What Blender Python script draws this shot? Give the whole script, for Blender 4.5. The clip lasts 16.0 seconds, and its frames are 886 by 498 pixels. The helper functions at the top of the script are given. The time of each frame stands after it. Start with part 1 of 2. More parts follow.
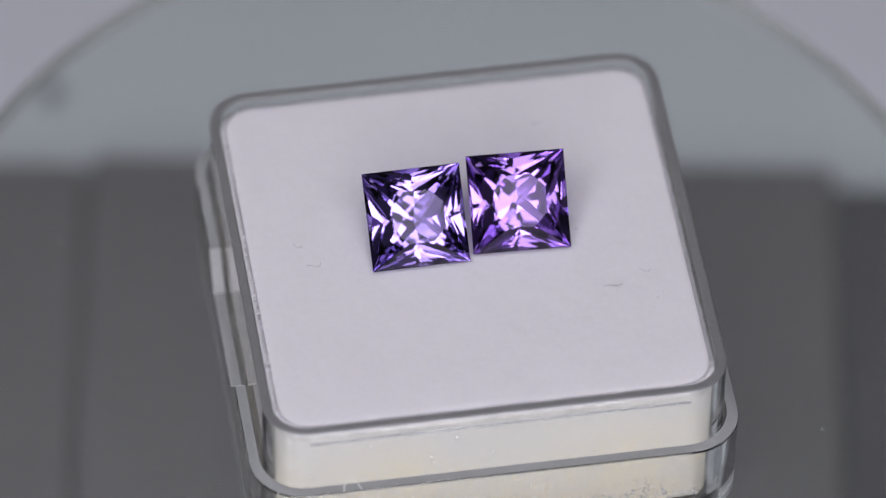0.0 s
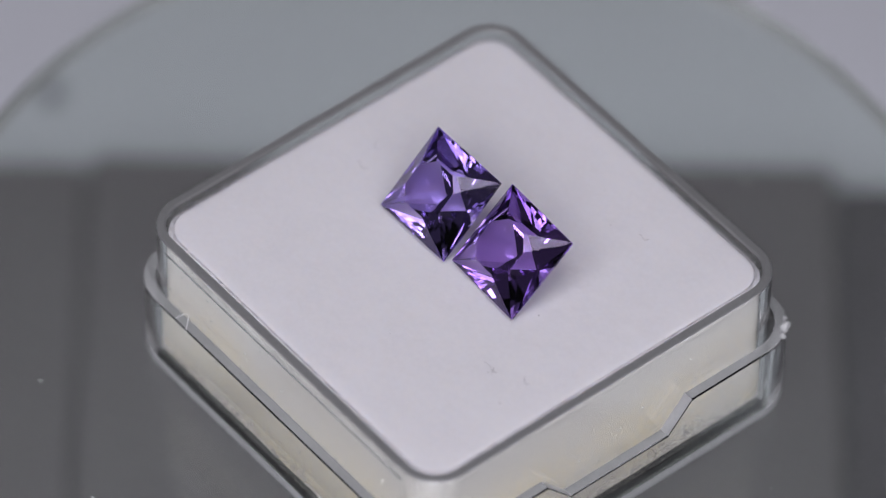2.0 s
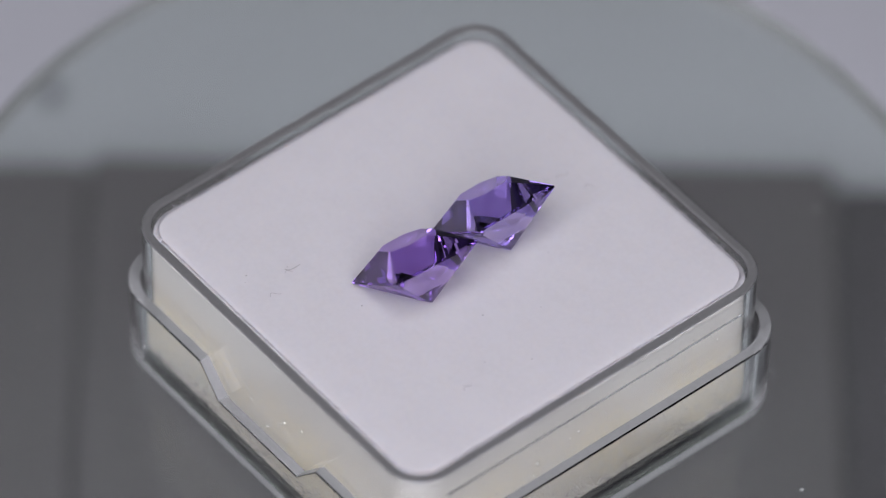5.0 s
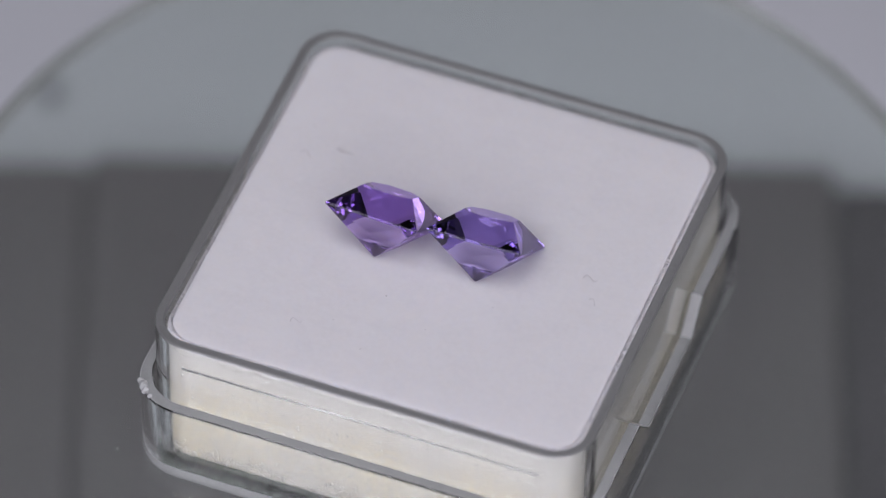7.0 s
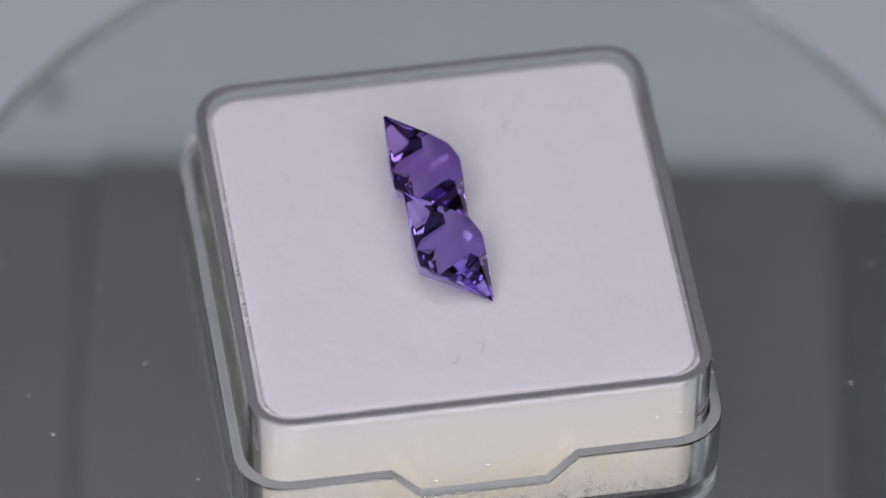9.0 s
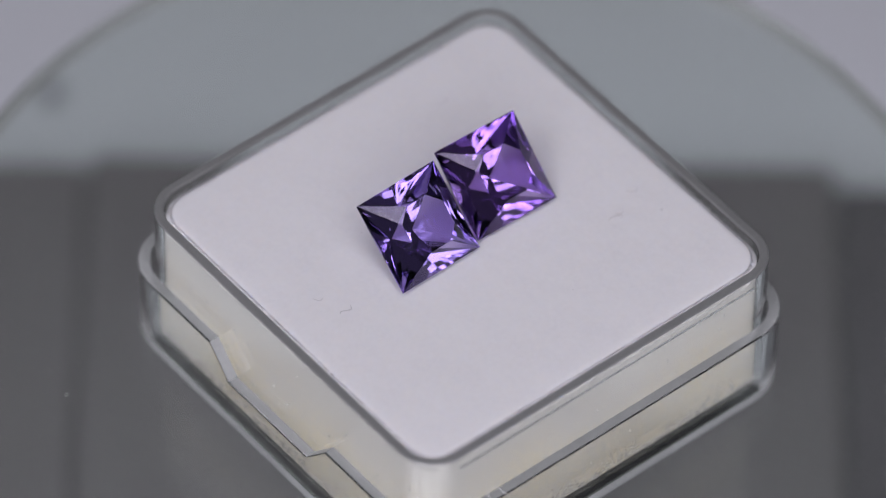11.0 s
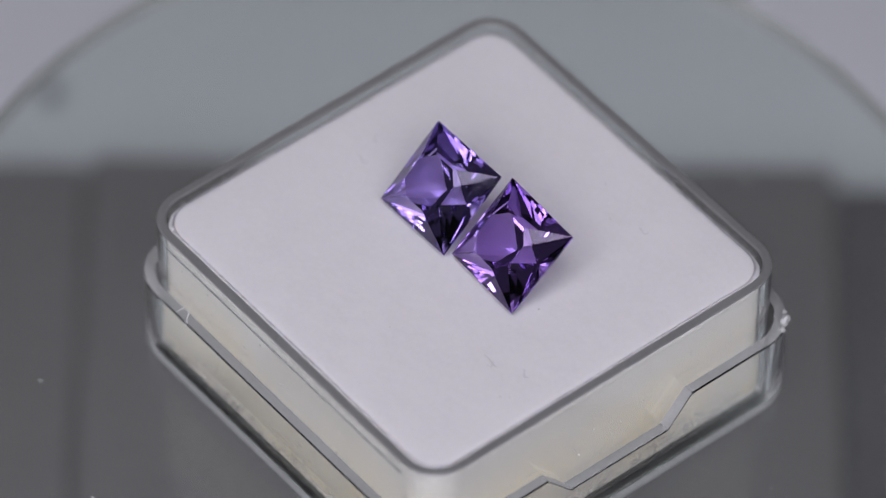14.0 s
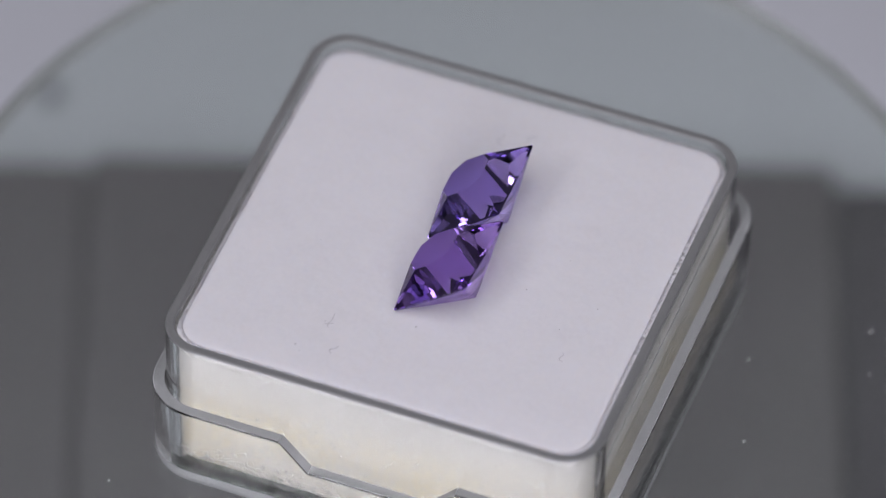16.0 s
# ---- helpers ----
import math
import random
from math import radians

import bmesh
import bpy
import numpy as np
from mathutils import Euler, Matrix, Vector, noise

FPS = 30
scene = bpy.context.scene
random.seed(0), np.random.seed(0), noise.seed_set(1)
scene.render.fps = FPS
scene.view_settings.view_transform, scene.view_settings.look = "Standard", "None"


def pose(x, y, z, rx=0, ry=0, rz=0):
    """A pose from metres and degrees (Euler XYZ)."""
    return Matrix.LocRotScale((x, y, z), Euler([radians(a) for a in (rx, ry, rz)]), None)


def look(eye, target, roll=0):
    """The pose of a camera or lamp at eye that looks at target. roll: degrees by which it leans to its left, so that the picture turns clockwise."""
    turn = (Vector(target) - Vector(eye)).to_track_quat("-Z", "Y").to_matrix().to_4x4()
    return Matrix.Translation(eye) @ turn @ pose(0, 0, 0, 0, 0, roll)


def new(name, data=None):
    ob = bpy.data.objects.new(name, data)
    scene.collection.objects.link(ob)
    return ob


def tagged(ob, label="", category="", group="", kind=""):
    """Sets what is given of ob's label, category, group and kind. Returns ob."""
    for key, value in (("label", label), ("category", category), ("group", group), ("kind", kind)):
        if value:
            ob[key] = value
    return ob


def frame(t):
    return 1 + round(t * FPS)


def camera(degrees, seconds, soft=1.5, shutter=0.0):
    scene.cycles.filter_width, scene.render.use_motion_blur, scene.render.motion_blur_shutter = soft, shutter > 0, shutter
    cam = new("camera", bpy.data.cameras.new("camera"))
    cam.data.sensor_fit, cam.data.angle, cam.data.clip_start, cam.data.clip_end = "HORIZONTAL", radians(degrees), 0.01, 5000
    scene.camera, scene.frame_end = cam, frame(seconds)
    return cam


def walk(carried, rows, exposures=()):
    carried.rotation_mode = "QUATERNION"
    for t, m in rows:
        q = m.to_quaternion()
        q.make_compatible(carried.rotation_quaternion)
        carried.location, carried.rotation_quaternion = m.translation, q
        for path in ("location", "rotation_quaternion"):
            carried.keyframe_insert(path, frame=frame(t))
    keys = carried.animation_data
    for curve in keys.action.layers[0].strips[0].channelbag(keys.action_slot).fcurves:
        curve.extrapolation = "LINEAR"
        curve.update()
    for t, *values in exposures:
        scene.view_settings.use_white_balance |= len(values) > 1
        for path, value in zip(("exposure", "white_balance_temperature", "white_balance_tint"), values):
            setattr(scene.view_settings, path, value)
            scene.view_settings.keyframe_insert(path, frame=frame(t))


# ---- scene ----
import itertools

MM = 0.001
LIFT = 11.0  # height of the foam's edge over the glass disc, mm

# camera: a long macro lens on a stand, looking down at the box
cam = camera(6.764, 16.0, soft=1.15)
EYE = look((0, -307.866 * MM, (342.653 + LIFT) * MM), (0, 0, LIFT * MM), 0.94)
cam.data.dof.use_dof = True
cam.data.dof.focus_distance = 0.458
cam.data.dof.aperture_fstop = 20.0
walk(cam, [(0, EYE), (16, EYE)], exposures=[(0, 0.05), (1.5, 0.0), (3, 0.11), (3.5, 0.04), (4.2, 0.04), (6.5, -0.03), (7.5, 0.0), (9, 0.03), (11.5, -0.02), (12, 0.08), (12.5, 0.03), (14, -0.02), (14.5, 0.08), (15, 0.13), (15.5, 0.06), (16, 0.03)])

# ---- light: dim room, two lights overhead, a small bright key lamp, soft panels beside and below the lens ----
world = bpy.data.worlds.new("room_air")
scene.world = world
world.use_nodes = True
world.node_tree.nodes["Background"].inputs[0].default_value = (0.80, 0.80, 0.88, 1)
world.node_tree.nodes["Background"].inputs[1].default_value = 0.042


def panel_lamp(name, eye, target, wide, high, watts):
    data = bpy.data.lights.new(name, "AREA")
    data.shape, data.size, data.size_y, data.energy = "RECTANGLE", wide, high, watts
    data.color = (0.937, 0.922, 1.0)
    ob = new(name, data)
    ob.matrix_world = look(eye, target)
    return tagged(ob, "soft white light panel", "lamp", kind="structure")


panel_lamp("overhead_lamp", (0.005, -0.16, 0.53), (0, 0, 0.01), 0.18, 0.28, 0.64)
panel_lamp("overhead_lamp", (-0.18, -0.13, 0.53), (0, 0, 0.01), 0.055, 0.30, 0.30)
panel_lamp("key_lamp", (-0.237, -0.254, 0.37), (0, 0, 0.01), 0.085, 0.13, 0.205)
panel_lamp("side_lamp", (-0.160, -0.303, 0.352), (0, 0, 0.01), 0.22, 0.30, 0.40)
panel_lamp("side_lamp", (0.160, -0.303, 0.352), (0, 0, 0.01), 0.22, 0.30, 0.46)
panel_lamp("low_lamp", (0, -0.42, 0.21), (0, 0, 0.01), 0.30, 0.12, 0.42)


# ---- materials ----
def gem_glass(name, tint, ior):
    """Coloured glass: every pass and every inner reflection deepens the colour."""
    m = bpy.data.materials.new(name)
    m.use_nodes = True
    t = m.node_tree
    t.nodes.remove(t.nodes["Principled BSDF"])
    g = t.nodes.new("ShaderNodeBsdfGlass")
    g.inputs["Color"].default_value = (*tint, 1)
    g.inputs["IOR"].default_value, g.inputs["Roughness"].default_value = ior, 0.0
    t.links.new(g.outputs[0], t.nodes["Material Output"].inputs["Surface"])
    return m


def material(name, base, rough=0.5, spots=None, scale=800.0, amount=0.5, fine=6000.0, bump=0.0, bump_scale=3000.0, metal=0.0,
             transmission=0.0, ior=1.5, specular=0.5, soaked=None, depth=0.0):
    """A principled material: base colour mixed with spots by noise at two scales, and a noise bump."""
    m = bpy.data.materials.new(name)
    m.use_nodes = True
    t = m.node_tree
    b = t.nodes["Principled BSDF"]
    b.inputs["Roughness"].default_value = rough
    b.inputs["Metallic"].default_value = metal
    b.inputs["IOR"].default_value = ior
    b.inputs["Transmission Weight"].default_value = transmission
    b.inputs["Specular IOR Level"].default_value = specular
    b.inputs["Base Color"].default_value = (*base, 1)
    if depth:  # light wanders inside before it leaves
        b.inputs["Subsurface Weight"].default_value, b.inputs["Subsurface Scale"].default_value = 1.0, depth
        b.inputs["Subsurface Radius"].default_value = (1.0, 0.95, 0.9)
    where = t.nodes.new("ShaderNodeTexCoord")
    if spots:
        big, small = t.nodes.new("ShaderNodeTexNoise"), t.nodes.new("ShaderNodeTexNoise")
        for n, s in ((big, scale), (small, fine)):
            n.inputs["Scale"].default_value = s
            n.inputs["Detail"].default_value = 4
            t.links.new(where.outputs["Object"], n.inputs["Vector"])
        mul = t.nodes.new("ShaderNodeMath")
        mul.operation = "MULTIPLY"
        t.links.new(big.outputs["Fac"], mul.inputs[0])
        t.links.new(small.outputs["Fac"], mul.inputs[1])
        ramp = t.nodes.new("ShaderNodeMapRange")
        ramp.inputs["From Min"].default_value, ramp.inputs["From Max"].default_value = 0.12, 0.42
        ramp.inputs["To Max"].default_value = amount
        t.links.new(mul.outputs[0], ramp.inputs["Value"])
        mix = t.nodes.new("ShaderNodeMix")
        mix.data_type = "RGBA"
        mix.inputs["A"].default_value, mix.inputs["B"].default_value = (*base, 1), (*spots, 1)
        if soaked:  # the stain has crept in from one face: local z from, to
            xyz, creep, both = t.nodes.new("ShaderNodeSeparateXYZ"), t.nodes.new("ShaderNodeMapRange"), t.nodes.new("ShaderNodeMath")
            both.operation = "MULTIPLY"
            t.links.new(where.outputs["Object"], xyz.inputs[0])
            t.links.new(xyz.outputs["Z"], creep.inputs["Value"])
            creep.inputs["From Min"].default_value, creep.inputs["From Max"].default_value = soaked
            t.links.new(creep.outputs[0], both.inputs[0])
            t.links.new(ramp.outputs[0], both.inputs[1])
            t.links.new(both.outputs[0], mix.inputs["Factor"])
        else:
            t.links.new(ramp.outputs[0], mix.inputs["Factor"])
        t.links.new(mix.outputs["Result"], b.inputs["Base Color"])
    if bump:
        n = t.nodes.new("ShaderNodeTexNoise")
        n.inputs["Scale"].default_value, n.inputs["Detail"].default_value = bump_scale, 5
        t.links.new(where.outputs["Object"], n.inputs["Vector"])
        k = t.nodes.new("ShaderNodeBump")
        k.inputs["Strength"].default_value, k.inputs["Distance"].default_value = bump, 0.0002
        t.links.new(n.outputs["Fac"], k.inputs["Height"])
        t.links.new(k.outputs["Normal"], b.inputs["Normal"])
    return m


FOAM = material("white_foam", (0.79, 0.77, 0.80), 0.95, (0.75, 0.73, 0.76), 350, 0.8, 3000, 0.08, 1500, specular=0.1, depth=0.0006)
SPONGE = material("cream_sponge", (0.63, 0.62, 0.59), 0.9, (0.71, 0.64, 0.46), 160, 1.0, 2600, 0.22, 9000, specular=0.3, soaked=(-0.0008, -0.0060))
CLEAR = material("clear_polystyrene", (0.985, 0.985, 0.98), 0.012, transmission=1.0, ior=1.49, bump=0.015, bump_scale=500)
# both rims: grey base stands in for the dark seen refracted in clear plastic
TRAY_RIM = material("greyed_clear_rim", (0.43, 0.43, 0.435), 0.3, (0.34, 0.34, 0.345), 400, 0.8, 4000, 0.12, 2500, transmission=0.5, ior=1.49)
LID_RIM = material("greyed_lid_rim", (0.46, 0.465, 0.47), 0.25, (0.37, 0.375, 0.38), 600, 0.7, 5000, 0.10, 2500, transmission=0.55, ior=1.49)
RIM = material("ground_glass_rim", (0.40, 0.41, 0.41), 0.45, (0.34, 0.35, 0.35), 300, 0.7, 3000, 0.1, 2000, transmission=0.6, ior=1.4)
# whitens the burr, and paints in the light the lid's clear foot catches
FOOT = material("whitened_plastic_foot", (0.80, 0.80, 0.81), 0.25, (0.62, 0.62, 0.64), 500, 0.7, 4000, 0.2, 2000, transmission=0.4, ior=1.5)
# lamp light on the lid's notch ends, put into a paler base colour
NOTCH = material("brightened_notch_end", (0.72, 0.72, 0.73), 0.3, (0.58, 0.58, 0.60), 500, 0.7, 4000, 0.2, 2000, transmission=0.68, ior=1.49)
DISC_GLASS = material("greenish_glass", (0.80, 0.857, 0.822), 0.02, transmission=0.97, ior=1.5)
GEM_BLUE = gem_glass("violet_gem", (0.825, 0.755, 0.991), 1.71)
GEM_RED = gem_glass("purple_gem", (0.822, 0.712, 0.975), 1.71)
TABLE = material("pale_lavender_laminate", (0.64, 0.646, 0.70), 0.5, (0.60, 0.605, 0.655), 12, 0.6, 90, 0.05, 400)
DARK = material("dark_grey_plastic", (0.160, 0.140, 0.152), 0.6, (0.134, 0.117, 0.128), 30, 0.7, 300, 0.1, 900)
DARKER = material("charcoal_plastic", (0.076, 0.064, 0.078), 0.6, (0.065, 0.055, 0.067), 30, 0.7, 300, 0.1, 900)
SOOT = material("black_crumb", (0.02, 0.018, 0.02), 0.8, (0.035, 0.03, 0.03), 900, 0.7, 5000)
METAL = material("brushed_steel", (0.55, 0.55, 0.56), 0.3, (0.45, 0.45, 0.46), 200, 0.5, 2000, metal=1.0)
LINT = material("grey_lint", (0.55, 0.53, 0.55), 0.8, (0.42, 0.40, 0.43), 2000, 0.5, 9000)
PALE_LINT = material("pale_lint", (0.85, 0.85, 0.84), 0.5, (0.7, 0.7, 0.7), 2000, 0.5, 9000)
DUST = material("pale_dust", (0.5, 0.5, 0.5), 0.8, (0.4, 0.4, 0.4), 2000, 0.5, 9000)
SPARKLE = material("sparkle_bead", (0.95, 0.95, 0.93), 0.05, (0.85, 0.85, 0.83), 2000, 0.5, 9000, specular=1.0, metal=0.6)
GLUE = material("glue_bubbles", (0.24, 0.23, 0.23), 0.25, (0.74, 0.72, 0.66), 1500, 0.9, 9000)


# ---- mesh helpers ----
def part(name, bm, mat, parent=None, label="", sharp=30.0, more=()):
    """One mesh object out of a bmesh; edges sharper than the angle stay crisp."""
    bmesh.ops.recalc_face_normals(bm, faces=bm.faces)
    for f in bm.faces:
        f.smooth = True
    for e in bm.edges:
        e.smooth = len(e.link_faces) == 2 and e.calc_face_angle(0) < radians(sharp) and max(len(f.verts) for f in e.link_faces) < 5
    me = bpy.data.meshes.new(name)
    bm.to_mesh(me)
    bm.free()
    for m in (mat, *more):
        me.materials.append(m)
    ob = new(name, me)
    if parent:
        ob.parent = parent
    return tagged(ob, label)


def slab(x0, x1, y0, y1, z0, z1, bevel=0.0):
    bm = bmesh.new()
    bmesh.ops.create_cube(bm, size=1, matrix=Matrix.LocRotScale(((x0 + x1) / 2, (y0 + y1) / 2, (z0 + z1) / 2), None, (x1 - x0, y1 - y0, z1 - z0)))
    if bevel:
        bmesh.ops.bevel(bm, geom=bm.edges[:], offset=bevel, segments=3, affect="EDGES", profile=0.5)
    return bm


def outline(half, radius, sides=(), steps=8):
    """A rounded square, anticlockwise, mm; sides: extra y values on the two x sides."""
    pts = []
    h = half - radius
    corners = ((h, h, 0), (-h, h, 90), (-h, -h, 180), (h, -h, 270))
    for i, (x, y, a) in enumerate(corners):
        arc = [(x + radius * math.cos(radians(a + 90 * k / steps)), y + radius * math.sin(radians(a + 90 * k / steps))) for k in range(steps + 1)]
        along = Vector((math.sin(radians(a)), -math.cos(radians(a)))) * 0.4  # a support point beside each arc keeps the straight sides flat
        after = Vector((-math.cos(radians(a)), -math.sin(radians(a)))) * 0.4
        pts += [(arc[0][0] + along.x, arc[0][1] + along.y), *arc, (arc[-1][0] + after.x, arc[-1][1] + after.y)]
        if i == 1:
            pts += [(-half, v) for v in sorted(sides, reverse=True)]
        if i == 3:
            pts += [(half, v) for v in sorted(sides)]
    return pts


def lofted(loops, slots=()):
    """Skin closed loops of equal length, in mm, and cap both ends."""
    bm = bmesh.new()
    rings = [[bm.verts.new((x * MM, y * MM, z * MM)) for x, y, z in loop] for loop in loops]
    n = len(rings[0])
    for level, (a, b) in enumerate(zip(rings, rings[1:])):
        for i in range(n):
            f = bm.faces.new((a[i], a[(i + 1) % n], b[(i + 1) % n], b[i]))
            f.material_index = dict(slots).get(level, 0)
    bm.faces.new(rings[0])
    bm.faces.new(rings[-1])
    return bm


def flat(pts, z):
    return [(x, y, z) for x, y in pts]


# ---- setting ----
GROUND = -43.8 * MM
tagged(part("ground", slab(-0.9, 0.9, -0.9, 0.9, GROUND - 0.03, GROUND, 0.001), TABLE), "pale lavender-grey laminate work surface", "table surface", kind="structure")


# a dark crumb lying on the work surface
bm = bmesh.new()
bmesh.ops.create_icosphere(bm, subdivisions=2, radius=0.85 * MM)
for v in bm.verts:
    v.co.z *= 0.5
    v.co += Vector((-0.0285, 0.0626, GROUND + 0.0003))
CRUMB_MESH = bm


# ---- turntable ----
def turntable():
    stand = tagged(new("turntable"), "dark grey display turntable with clear greenish glass disc", "turntable")
    stand.location = (0, 0, GROUND)
    part("housing", slab(-0.0252, 0.0279, -0.055, 0.0536, 0, 0.004, 0.0008), DARK, stand, "dark grey plastic housing")
    part("side_panel", slab(-0.052, -0.02525, -0.055, 0.0529, 0, 0.0038, 0.0008), DARK, stand, "dark grey side panel")
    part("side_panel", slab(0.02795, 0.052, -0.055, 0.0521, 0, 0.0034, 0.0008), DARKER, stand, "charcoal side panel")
    bm = bmesh.new()
    n, rings = 160, []
    for r, z in ((32.5, -2.2), (33.07, -1.9), (33.07, -0.3), (32.8, 0)):
        rings.append([bm.verts.new((r * MM * math.cos(2 * math.pi * i / n), r * MM * math.sin(2 * math.pi * i / n), z * MM)) for i in range(n)])
    for a, b in zip(rings, rings[1:]):
        for i in range(n):
            bm.faces.new((a[i], a[(i + 1) % n], b[(i + 1) % n], b[i])).material_index = 1
    bm.faces.new(rings[0])
    bm.faces.new(rings[-1])
    glass = part("disc", bm, DISC_GLASS, stand, "clear greenish glass disc with ground rim", more=(RIM,))
    glass.visible_shadow = False
    bm = bmesh.new()
    bmesh.ops.create_cone(bm, cap_ends=True, segments=40, radius1=5 * MM, radius2=4 * MM, depth=37.5 * MM, matrix=Matrix.Translation((0.5 * MM, -5.3 * MM, -21.0 * MM)))
    part("spindle", bm, METAL, glass, "brushed steel spindle")
    return stand, glass


stand, disc = turntable()
tagged(part("crumb", CRUMB_MESH, SOOT), "small dark crumb on the work surface", "crumb")


# ---- gem box: tray and lid shells of clear plastic ----
def gem_box():
    box = tagged(new("gem_box"), "square clear plastic gem display box with rounded corners", "gem box")
    o, i = outline(14.2, 2.6), outline(13.6, 2.0)
    i2 = outline(13.72, 2.12)
    tray = lofted([flat(outline(13.9, 2.3), -10.3), flat(o, -10.0), flat(o, 0.36), flat(outline(14.17, 2.57), 0.45), flat(outline(14.10, 2.50), 0.49), flat(i2, 0.5), flat(i, 0.40), flat(i, -9.72)], ((2, 1), (3, 1), (4, 1), (5, 1)))
    tray = part("tray", tray, CLEAR, box, "clear inner tray with greyed rim", 12.5, more=(TRAY_RIM,))
    cuts = (-5.7, -3.85, 3.85, 5.7)
    def ring(half, radius, z, dip=True):
        pts = outline(half, radius, cuts)
        out = []
        for x, y in pts:
            side = abs(abs(x) - half) < 1e-6 and abs(y) <= 3.9
            out.append((x, y, z - 2.1 if side and dip else z))
        return out
    lid = lofted([ring(14.45, 2.55, -11.0, False), ring(14.80, 2.9, -10.93, False), ring(14.92, 3.02, -10.75, False), ring(15.02, 3.12, -10.4, False), ring(15.03, 3.13, -9.8, False), ring(15.10, 3.2, -4.53), ring(15.07, 3.17, -4.45), ring(15.02, 3.12, -4.42),
                  ring(14.42, 2.72, -4.42), ring(14.36, 2.66, -4.5), ring(14.32, 2.62, -10.4, False)], ((0, 2), (1, 2), (2, 2), (3, 2), (7, 1)))
    lid.normal_update()
    for f in lid.faces:  # light caught by the notch's sloping ends is painted pale
        zs = [v.co.z for v in f.verts]
        if abs(f.normal.z) > 0.35 and max(zs) - min(zs) > 1.5 * MM:
            f.material_index = 3
    lid = part("lid", lid, CLEAR, box, "clear lid nested under the tray with notched rim", 12.5, more=(LID_RIM, FOOT, NOTCH))
    lid.location.y = 0.14 * MM  # pushed to one side of its play
    # raised line moulded in the tray's two plain sides
    for s, z in ((-1, -0.5), (1, -1.4)):
        bm = slab(-11.6 * MM, 11.6 * MM, min(s * 14.19, s * 14.23) * MM, max(s * 14.19, s * 14.23) * MM, (z - 0.1) * MM, (z + 0.1) * MM, 0.03 * MM)
        part("moulded_line", bm, CLEAR, box).visible_shadow = False
    # burr on one corner of the lid's rim
    bm = bmesh.new()
    for r, at in ((0.34, (14.25, 14.05, -4.25)), (0.26, (14.05, 14.3, -4.35)), (0.2, (14.6, 13.6, -4.45)), (0.16, (13.6, 14.6, -4.4))):
        lump = bmesh.ops.create_icosphere(bm, subdivisions=2, radius=r * MM)
        for v in lump["verts"]:
            v.co *= 1 + 0.6 * noise.noise(v.co * 3600 + Vector(at))
            v.co += Vector(at) * MM
    part("burr", bm, FOOT, box, "whitish chipped corner burr")
    tray.visible_shadow = lid.visible_shadow = False
    return box


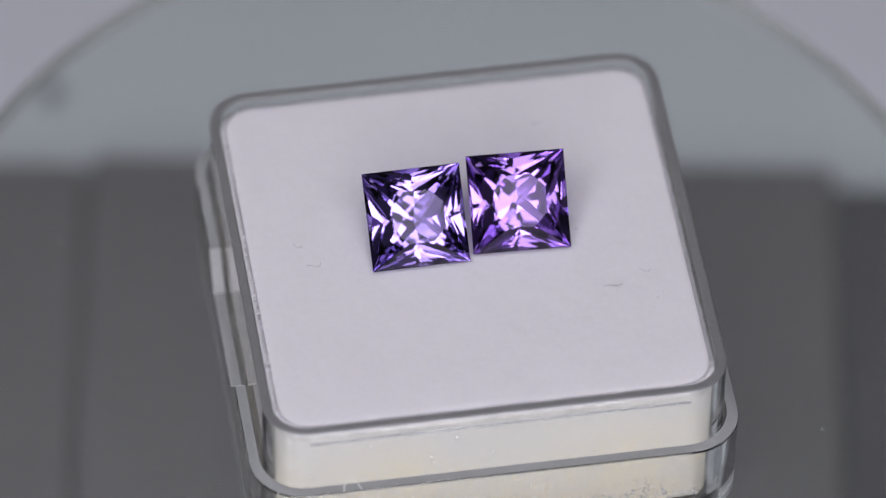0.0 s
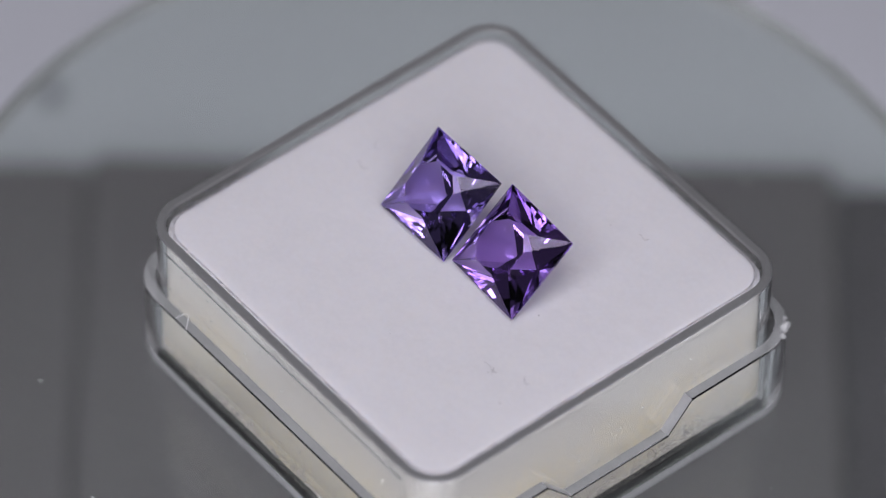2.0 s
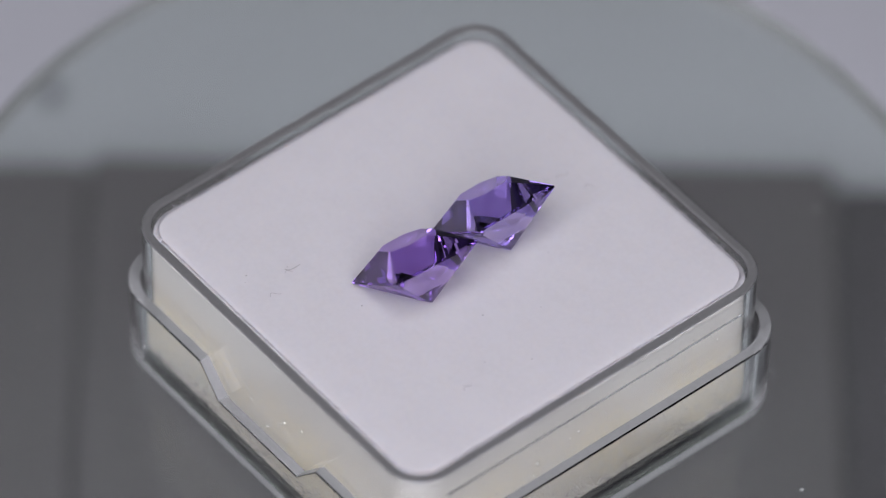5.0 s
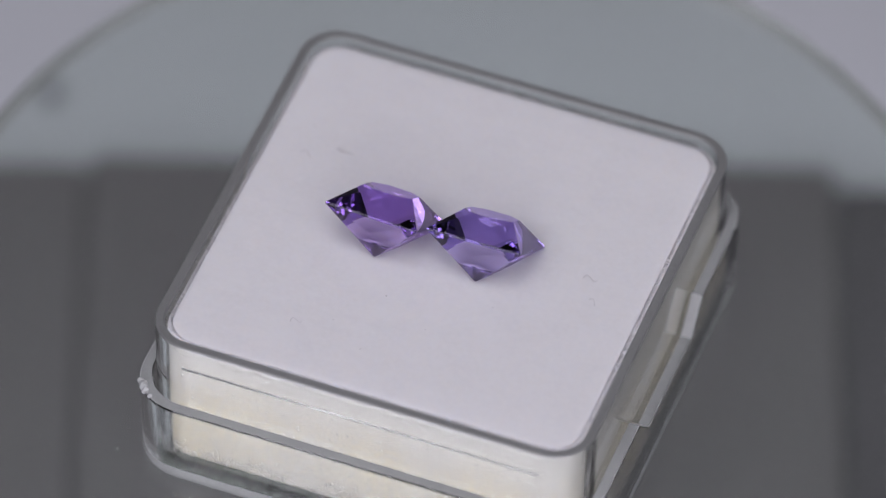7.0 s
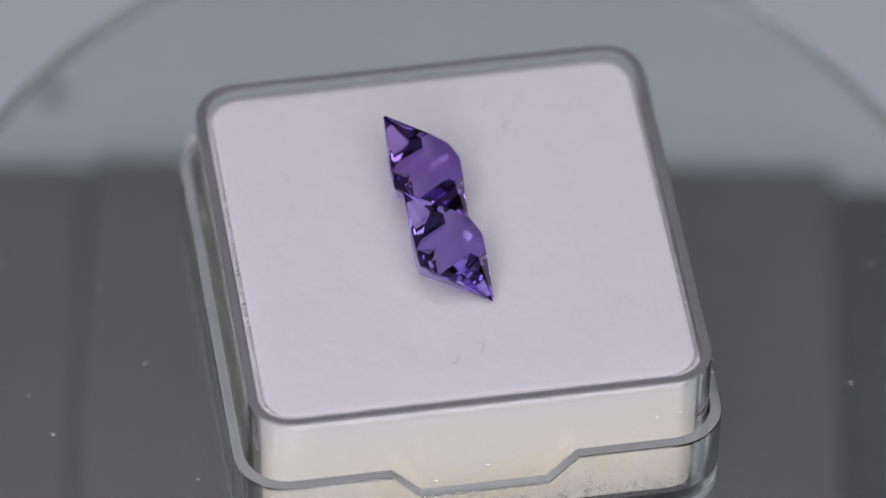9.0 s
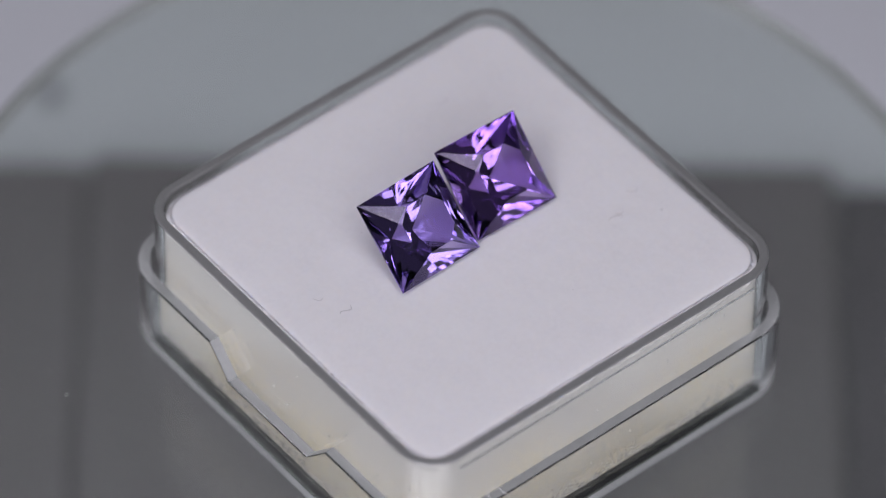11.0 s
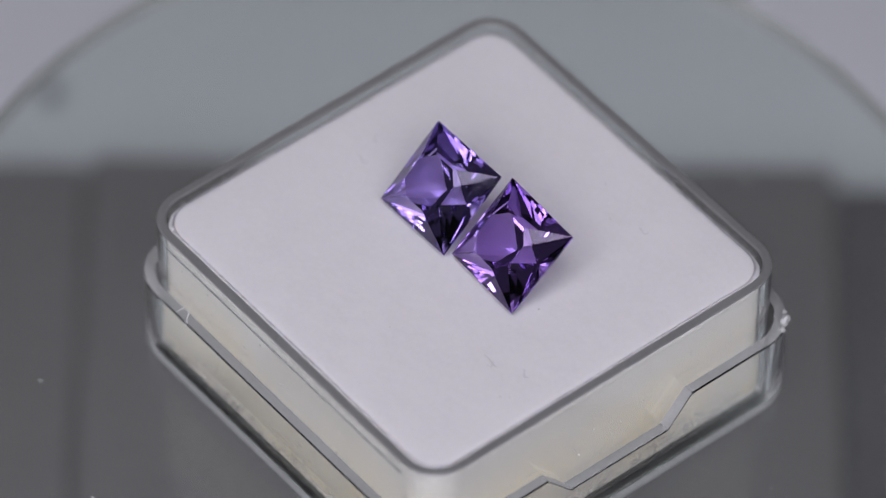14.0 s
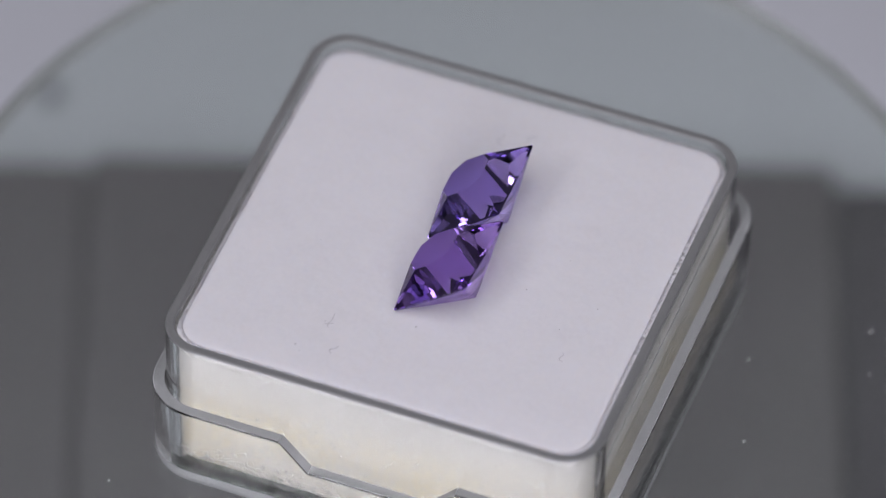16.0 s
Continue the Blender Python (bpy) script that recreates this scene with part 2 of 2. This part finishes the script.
def foam_pad():
    pad = tagged(new("foam_pad"), "white foam pad with a yellowed sponge layer beneath", "foam pad")
    # top: a soft pillow with a fuzzy edge
    bm = bmesh.new()
    n, h = 96, 13.5
    grid = []
    for j in range(n + 1):
        row = []
        for i in range(n + 1):
            u, v = 2 * i / n - 1, 2 * j / n - 1
            r = 2.0 / h
            # square to rounded square
            x, y = u, v
            ax, ay = max(abs(x) - (1 - r), 0), max(abs(y) - (1 - r), 0)
            d = math.hypot(ax, ay)
            if ax > 0 and ay > 0:
                k = max(ax, ay) / d
                x = math.copysign(1 - r + ax * k, x)
                y = math.copysign(1 - r + ay * k, y)
            edge = 1 - max(abs(u), abs(v))
            z = 0.10 * min(1, edge * 6) ** 0.5 - 0.22 * max(0, 1 - edge * 30) ** 2
            p = Vector((x * h, y * h, 0))
            z += 0.03 * noise.noise(p * 0.9) + 0.02 * noise.noise(p * 4.0) + 0.015 * noise.noise(p * 11)
            if edge < 0.03:
                w = 1 + 0.004 * noise.noise(p * 5.0)
                x, y = x * w, y * w
            row.append(bm.verts.new((min(max(x * h, -13.56), 13.56) * MM, min(max(y * h, -13.56), 13.56) * MM, z * MM)))
        grid.append(row)
    for j in range(n):
        for i in range(n):
            bm.faces.new((grid[j][i], grid[j][i + 1], grid[j + 1][i + 1], grid[j + 1][i]))
    rim = [grid[0][i] for i in range(n)] + [grid[j][n] for j in range(n)] + [grid[n][n - i] for i in range(n)] + [grid[n - j][0] for j in range(n)]
    low = [bm.verts.new((v.co.x * 0.994, v.co.y * 0.994, -0.8 * MM)) for v in rim]
    for i in range(len(rim)):
        k = (i + 1) % len(rim)
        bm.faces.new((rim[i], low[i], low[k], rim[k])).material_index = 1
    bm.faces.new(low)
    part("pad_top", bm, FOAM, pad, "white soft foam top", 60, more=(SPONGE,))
    # loose fibres along the pad's edge
    rng = random.Random(7)
    bm = bmesh.new()
    ring = outline(13.35, 2.0, (), 6)
    for a, b in zip(ring, ring[1:] + ring[:1]):
        d = math.dist(a, b)
        for k in range(max(1, round(d * 55))):
            f = rng.random()
            x, y = a[0] + (b[0] - a[0]) * f, a[1] + (b[1] - a[1]) * f
            out = Vector((b[1] - a[1], a[0] - b[0], 0)).normalized()
            tip = Vector((x, y, 0.12)) + out * rng.uniform(0.0, 0.22) + Vector((rng.gauss(0, 0.12), rng.gauss(0, 0.12), rng.uniform(-0.12, 0.08)))
            wide = Vector((b[0] - a[0], b[1] - a[1], 0)).normalized() * rng.uniform(0.005, 0.012)
            root = Vector((x, y, 0.02)) - out * 0.15
            vs = [bm.verts.new(v * MM) for v in (root - wide, root + wide, tip, root + Vector((0, 0, 0.03)))]
            for tri in ((0, 1, 2), (0, 2, 3), (1, 3, 2), (0, 3, 1)):
                bm.faces.new([vs[q] for q in tri])
    tagged(part("edge_fuzz", bm, FOAM, pad, "loose white fibres along the edge"), kind="stuff")
    o = outline(13.42, 1.92)
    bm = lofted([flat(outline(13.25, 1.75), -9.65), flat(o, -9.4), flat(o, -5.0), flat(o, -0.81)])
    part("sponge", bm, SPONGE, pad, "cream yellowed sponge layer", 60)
    return pad


def glue_beads():
    """Tiny glue bubbles along the sponge's lower edge."""
    bm = bmesh.new()
    rng = random.Random(4)
    for s in range(3400):
        a = rng.uniform(-12.3, 12.3)
        h = -9.35 + abs(rng.gauss(0, 0.85)) * (0.6 + 0.8 * noise.noise(Vector((a * 0.4, s % 4 * 9, 0))))
        x, y = ((a, -13.45), (13.45, a), (a, 13.45), (-13.45, a))[s % 4]
        bmesh.ops.create_icosphere(bm, subdivisions=1, radius=rng.uniform(0.03, 0.085) * MM, matrix=Matrix.Translation((x * MM, y * MM, h * MM)))
    return tagged(part("glue_beads", bm, GLUE), "grey glue bubbles along the sponge's lower edge", "glue", kind="stuff")


# ---- gems ----
def cut_gem(mat, name, label, turn):
    """Square brilliant ground out of a block by facet planes; mm, girdle at z = 0, table up."""
    h = 3.02
    bm = bmesh.new()
    planes = [(Vector((0, 0, 1.48)), Vector((0, 0, 1)))]
    corner = h * math.sqrt(2)
    for q in range(4):
        a = radians(90 * q)
        planes.append((Vector((h * math.cos(a), h * math.sin(a), 0)), Vector((math.cos(a), math.sin(a), 0))))
        s = radians(45)
        planes.append((Vector((h * math.cos(a), h * math.sin(a), 0.06)), Vector((math.cos(a) * math.sin(s), math.sin(a) * math.sin(s), math.cos(s)))))
        b, s = a + radians(45), radians(28.6)
        planes.append((Vector((corner * math.cos(b), corner * math.sin(b), 0.06)), Vector((math.cos(b) * math.sin(s), math.sin(b) * math.sin(s), math.cos(s)))))
        for off, depth in ((1.1, 1.129), (4.3, 1.007), (5.2, 0.953), (8.6, 0.924), (15.4, 0.92), (16.4, 0.911), (17.1, 0.91)):  # fans from the corners
            s = math.atan(depth / (math.cos(radians(off)) + math.sin(radians(off))))
            for sign in (-1, 1):
                b = a + radians(45) + sign * radians(45 - off)
                planes.append((Vector((corner * math.cos(a + radians(45)), corner * math.sin(a + radians(45)), -0.06)),
                               Vector((math.cos(b) * math.sin(s), math.sin(b) * math.sin(s), -math.cos(s)))))
    rng = random.Random(name + label)
    planes = planes[:1] + [(co, (no + Vector([rng.gauss(0, 0.002 if no.z >= 0 else 0.004) for _ in range(3)]) * (abs(no.z) > 0.01)).normalized()) for co, no in planes[1:]]
    # the solid inside all planes: corners are where three planes meet
    no = np.array([q[1][:] for q in planes])
    far = np.array([q[0].dot(q[1]) for q in planes])
    k = np.array(list(itertools.combinations(range(len(planes)), 3)))
    det = np.linalg.det(no[k])
    k = k[abs(det) > 1e-6]
    pts = np.linalg.solve(no[k], far[k][:, :, None])[:, :, 0]
    pts = pts[(pts @ no.T <= far + 1e-7).all(axis=1)]
    for p in np.unique(pts.round(5), axis=0):
        bm.verts.new(p)
    hull = bmesh.ops.convex_hull(bm, input=bm.verts[:])
    bmesh.ops.dissolve_limit(bm, angle_limit=radians(0.2), verts=bm.verts[:], edges=bm.edges[:])
    bmesh.ops.scale(bm, vec=(MM, MM, MM), verts=bm.verts)
    bmesh.ops.transform(bm, matrix=turn, verts=bm.verts)
    ob = part(name, bm, mat, sharp=0.01)
    return tagged(ob, label, "gemstone", group="pair of gems")


def lint(points, radius, mat, label):
    """A curled fibre through a few points, mm."""
    cu = bpy.data.curves.new("lint_fibre", "CURVE")
    cu.dimensions, cu.bevel_depth, cu.bevel_resolution, cu.resolution_u = "3D", radius * MM, 2, 6
    sp = cu.splines.new("NURBS")
    sp.points.add(len(points) - 1)
    for p, q in zip(sp.points, points):
        p.co = (q[0] * MM, q[1] * MM, q[2] * MM, 1)
    sp.use_endpoint_u, sp.order_u = True, 3
    cu.materials.append(mat)
    return tagged(new("lint_fibre", cu), label, "lint")


def glints():
    """Tiny bright beads added to imitate sparkles of light on the sponge's sides."""
    bm = bmesh.new()
    rng = random.Random(9)
    for s in range(320):
        a, z = rng.uniform(-12, 12), rng.uniform(-8, -1.5)
        x, y = ((a, -13.45), (13.45, a), (a, 13.45), (-13.45, a))[s % 4]
        bmesh.ops.create_icosphere(bm, subdivisions=1, radius=rng.uniform(0.025, 0.08) * MM, matrix=Matrix.Translation((x * MM, y * MM, z * MM)))
    return tagged(part("flakes", bm, SPARKLE), "tiny bright beads imitating sparkle on the sponge's sides", "flakes", kind="stuff")


gem_box_ob = gem_box()
pad_ob = foam_pad()
beads_ob = glue_beads()
gem_a = cut_gem(GEM_BLUE, "gemstone", "square-cut bluish violet gem tilted on white foam", pose(-2.94 * MM, 0.57 * MM, 2.33 * MM, 41.3, 0, 0.6))
gem_b = cut_gem(GEM_RED, "gemstone", "square-cut reddish purple gem tilted on white foam", pose(3.48 * MM, 0.96 * MM, 2.33 * MM, 41.0, 0, -2.2))
riding = [gem_box_ob, pad_ob, beads_ob, glints(), gem_a, gem_b]

# lint on the foam: place, spread, curl
rng = random.Random(11)
for x, y, size, bend in ((-10.2, 1.25, 0.30, 0.75), (-9.4, -0.5, 0.45, 0.95), (8.3, -5.0, 0.5, 0.4), (8.8, -4.7, 0.25, 0.6), (10.6, -3.8, 0.35, 0.8), (6.1, 9.3, 0.35, 0.9)):
    a = rng.uniform(0, 6.28)
    pts = []
    for k in range(7):
        pts.append((x + size * (k / 3 - 1) * math.cos(a) - 0.6 * size * math.sin(bend * k) * math.sin(a),
                    y + size * (k / 3 - 1) * math.sin(a) + 0.6 * size * math.sin(bend * k) * math.cos(a), 0.15 + 0.04 * math.sin(k)))
    riding.append(lint(pts, 0.016, LINT, "thin grey curled fibre on white foam"))
riding.append(lint([(-9.7, -14.9, -4.3), (-9.6, -14.4, -4.15), (-9.1, -13.95 - 0.35, -3.9), (-8.8, -14.7, -4.0), (-8.5, -15.1, -4.5)], 0.016, PALE_LINT, "white curled fibre caught on the lid's rim"))


def speck(x, y, z, size, mat, label):
    bm = bmesh.new()
    bmesh.ops.create_icosphere(bm, subdivisions=2, radius=size * MM)
    for v in bm.verts:
        v.co *= 1 + 0.5 * noise.noise(v.co * 9000 + Vector((x, y, 0)))
        v.co.z = v.co.z * 0.5 + z * MM
        v.co.x += x * MM
        v.co.y += y * MM
    return tagged(part("dust_speck", bm, mat), label, "dust")


for x, y, size in ((7.0, 0.2, 0.09), (8.6, -5.1, 0.07), (11.0, -6.1, 0.08), (2.5, -7.8, 0.06), (11.4, -5.7, 0.06), (1.7, 5.4, 0.08), (-4.7, 3.9, 0.05), (1.6, 10.0, 0.07), (-1.5, 7.1, 0.06), (4.0, 8.4, 0.06)):
    riding.append(speck(x, y, 0.12, size * 0.65, LINT, "tiny grey dust speck on white foam"))
on_disc = []
for x, y, size in ((-7.4, 25.8, 0.16), (7.1, 27.3, 0.13), (8.4, 27.4, 0.08), (-4.0, 26.9, 0.11), (4.1, 21.4, 0.13), (-10.5, -24.0, 0.14), (-12.3, 17.4, 0.10),
                   (-0.9, -27.2, 0.12), (14.5, 18.9, 0.10), (-2.4, 19.4, 0.12), (-23.4, 8.6, 0.12), (-23.1, 10.7, 0.09), (21.5, -14.0, 0.1), (24.5, 6.0, 0.08)):
    on_disc.append(speck(x, y, 0.04, size * 0.75, DUST, "pale dust speck on the glass disc"))


# ---- what moves ----
def motions():
    rows, turns = [], []
    for k in range(33):
        t = 0.5 * k
        a = -30.0 * (t - 0.3) + 0.7
        c, s = math.cos(radians(a)), math.sin(radians(a))
        x = 0.715 + 0.633 * c - 0.190 * s
        y = 0.105 + 0.043 * t + 0.633 * s + 0.190 * c
        rows.append((t, pose(x * MM, y * MM, LIFT * MM, 0, 0, a)))
        turns.append((t, pose(0.21 * MM, 5.5 * MM, 0, 0, 0, a)))
    for ob in riding:
        walk(ob, rows)
    walk(disc, [(t, Matrix.Translation((0, 0, -GROUND)) @ m) for t, m in turns])
    for ob in on_disc:
        walk(ob, turns)


motions()
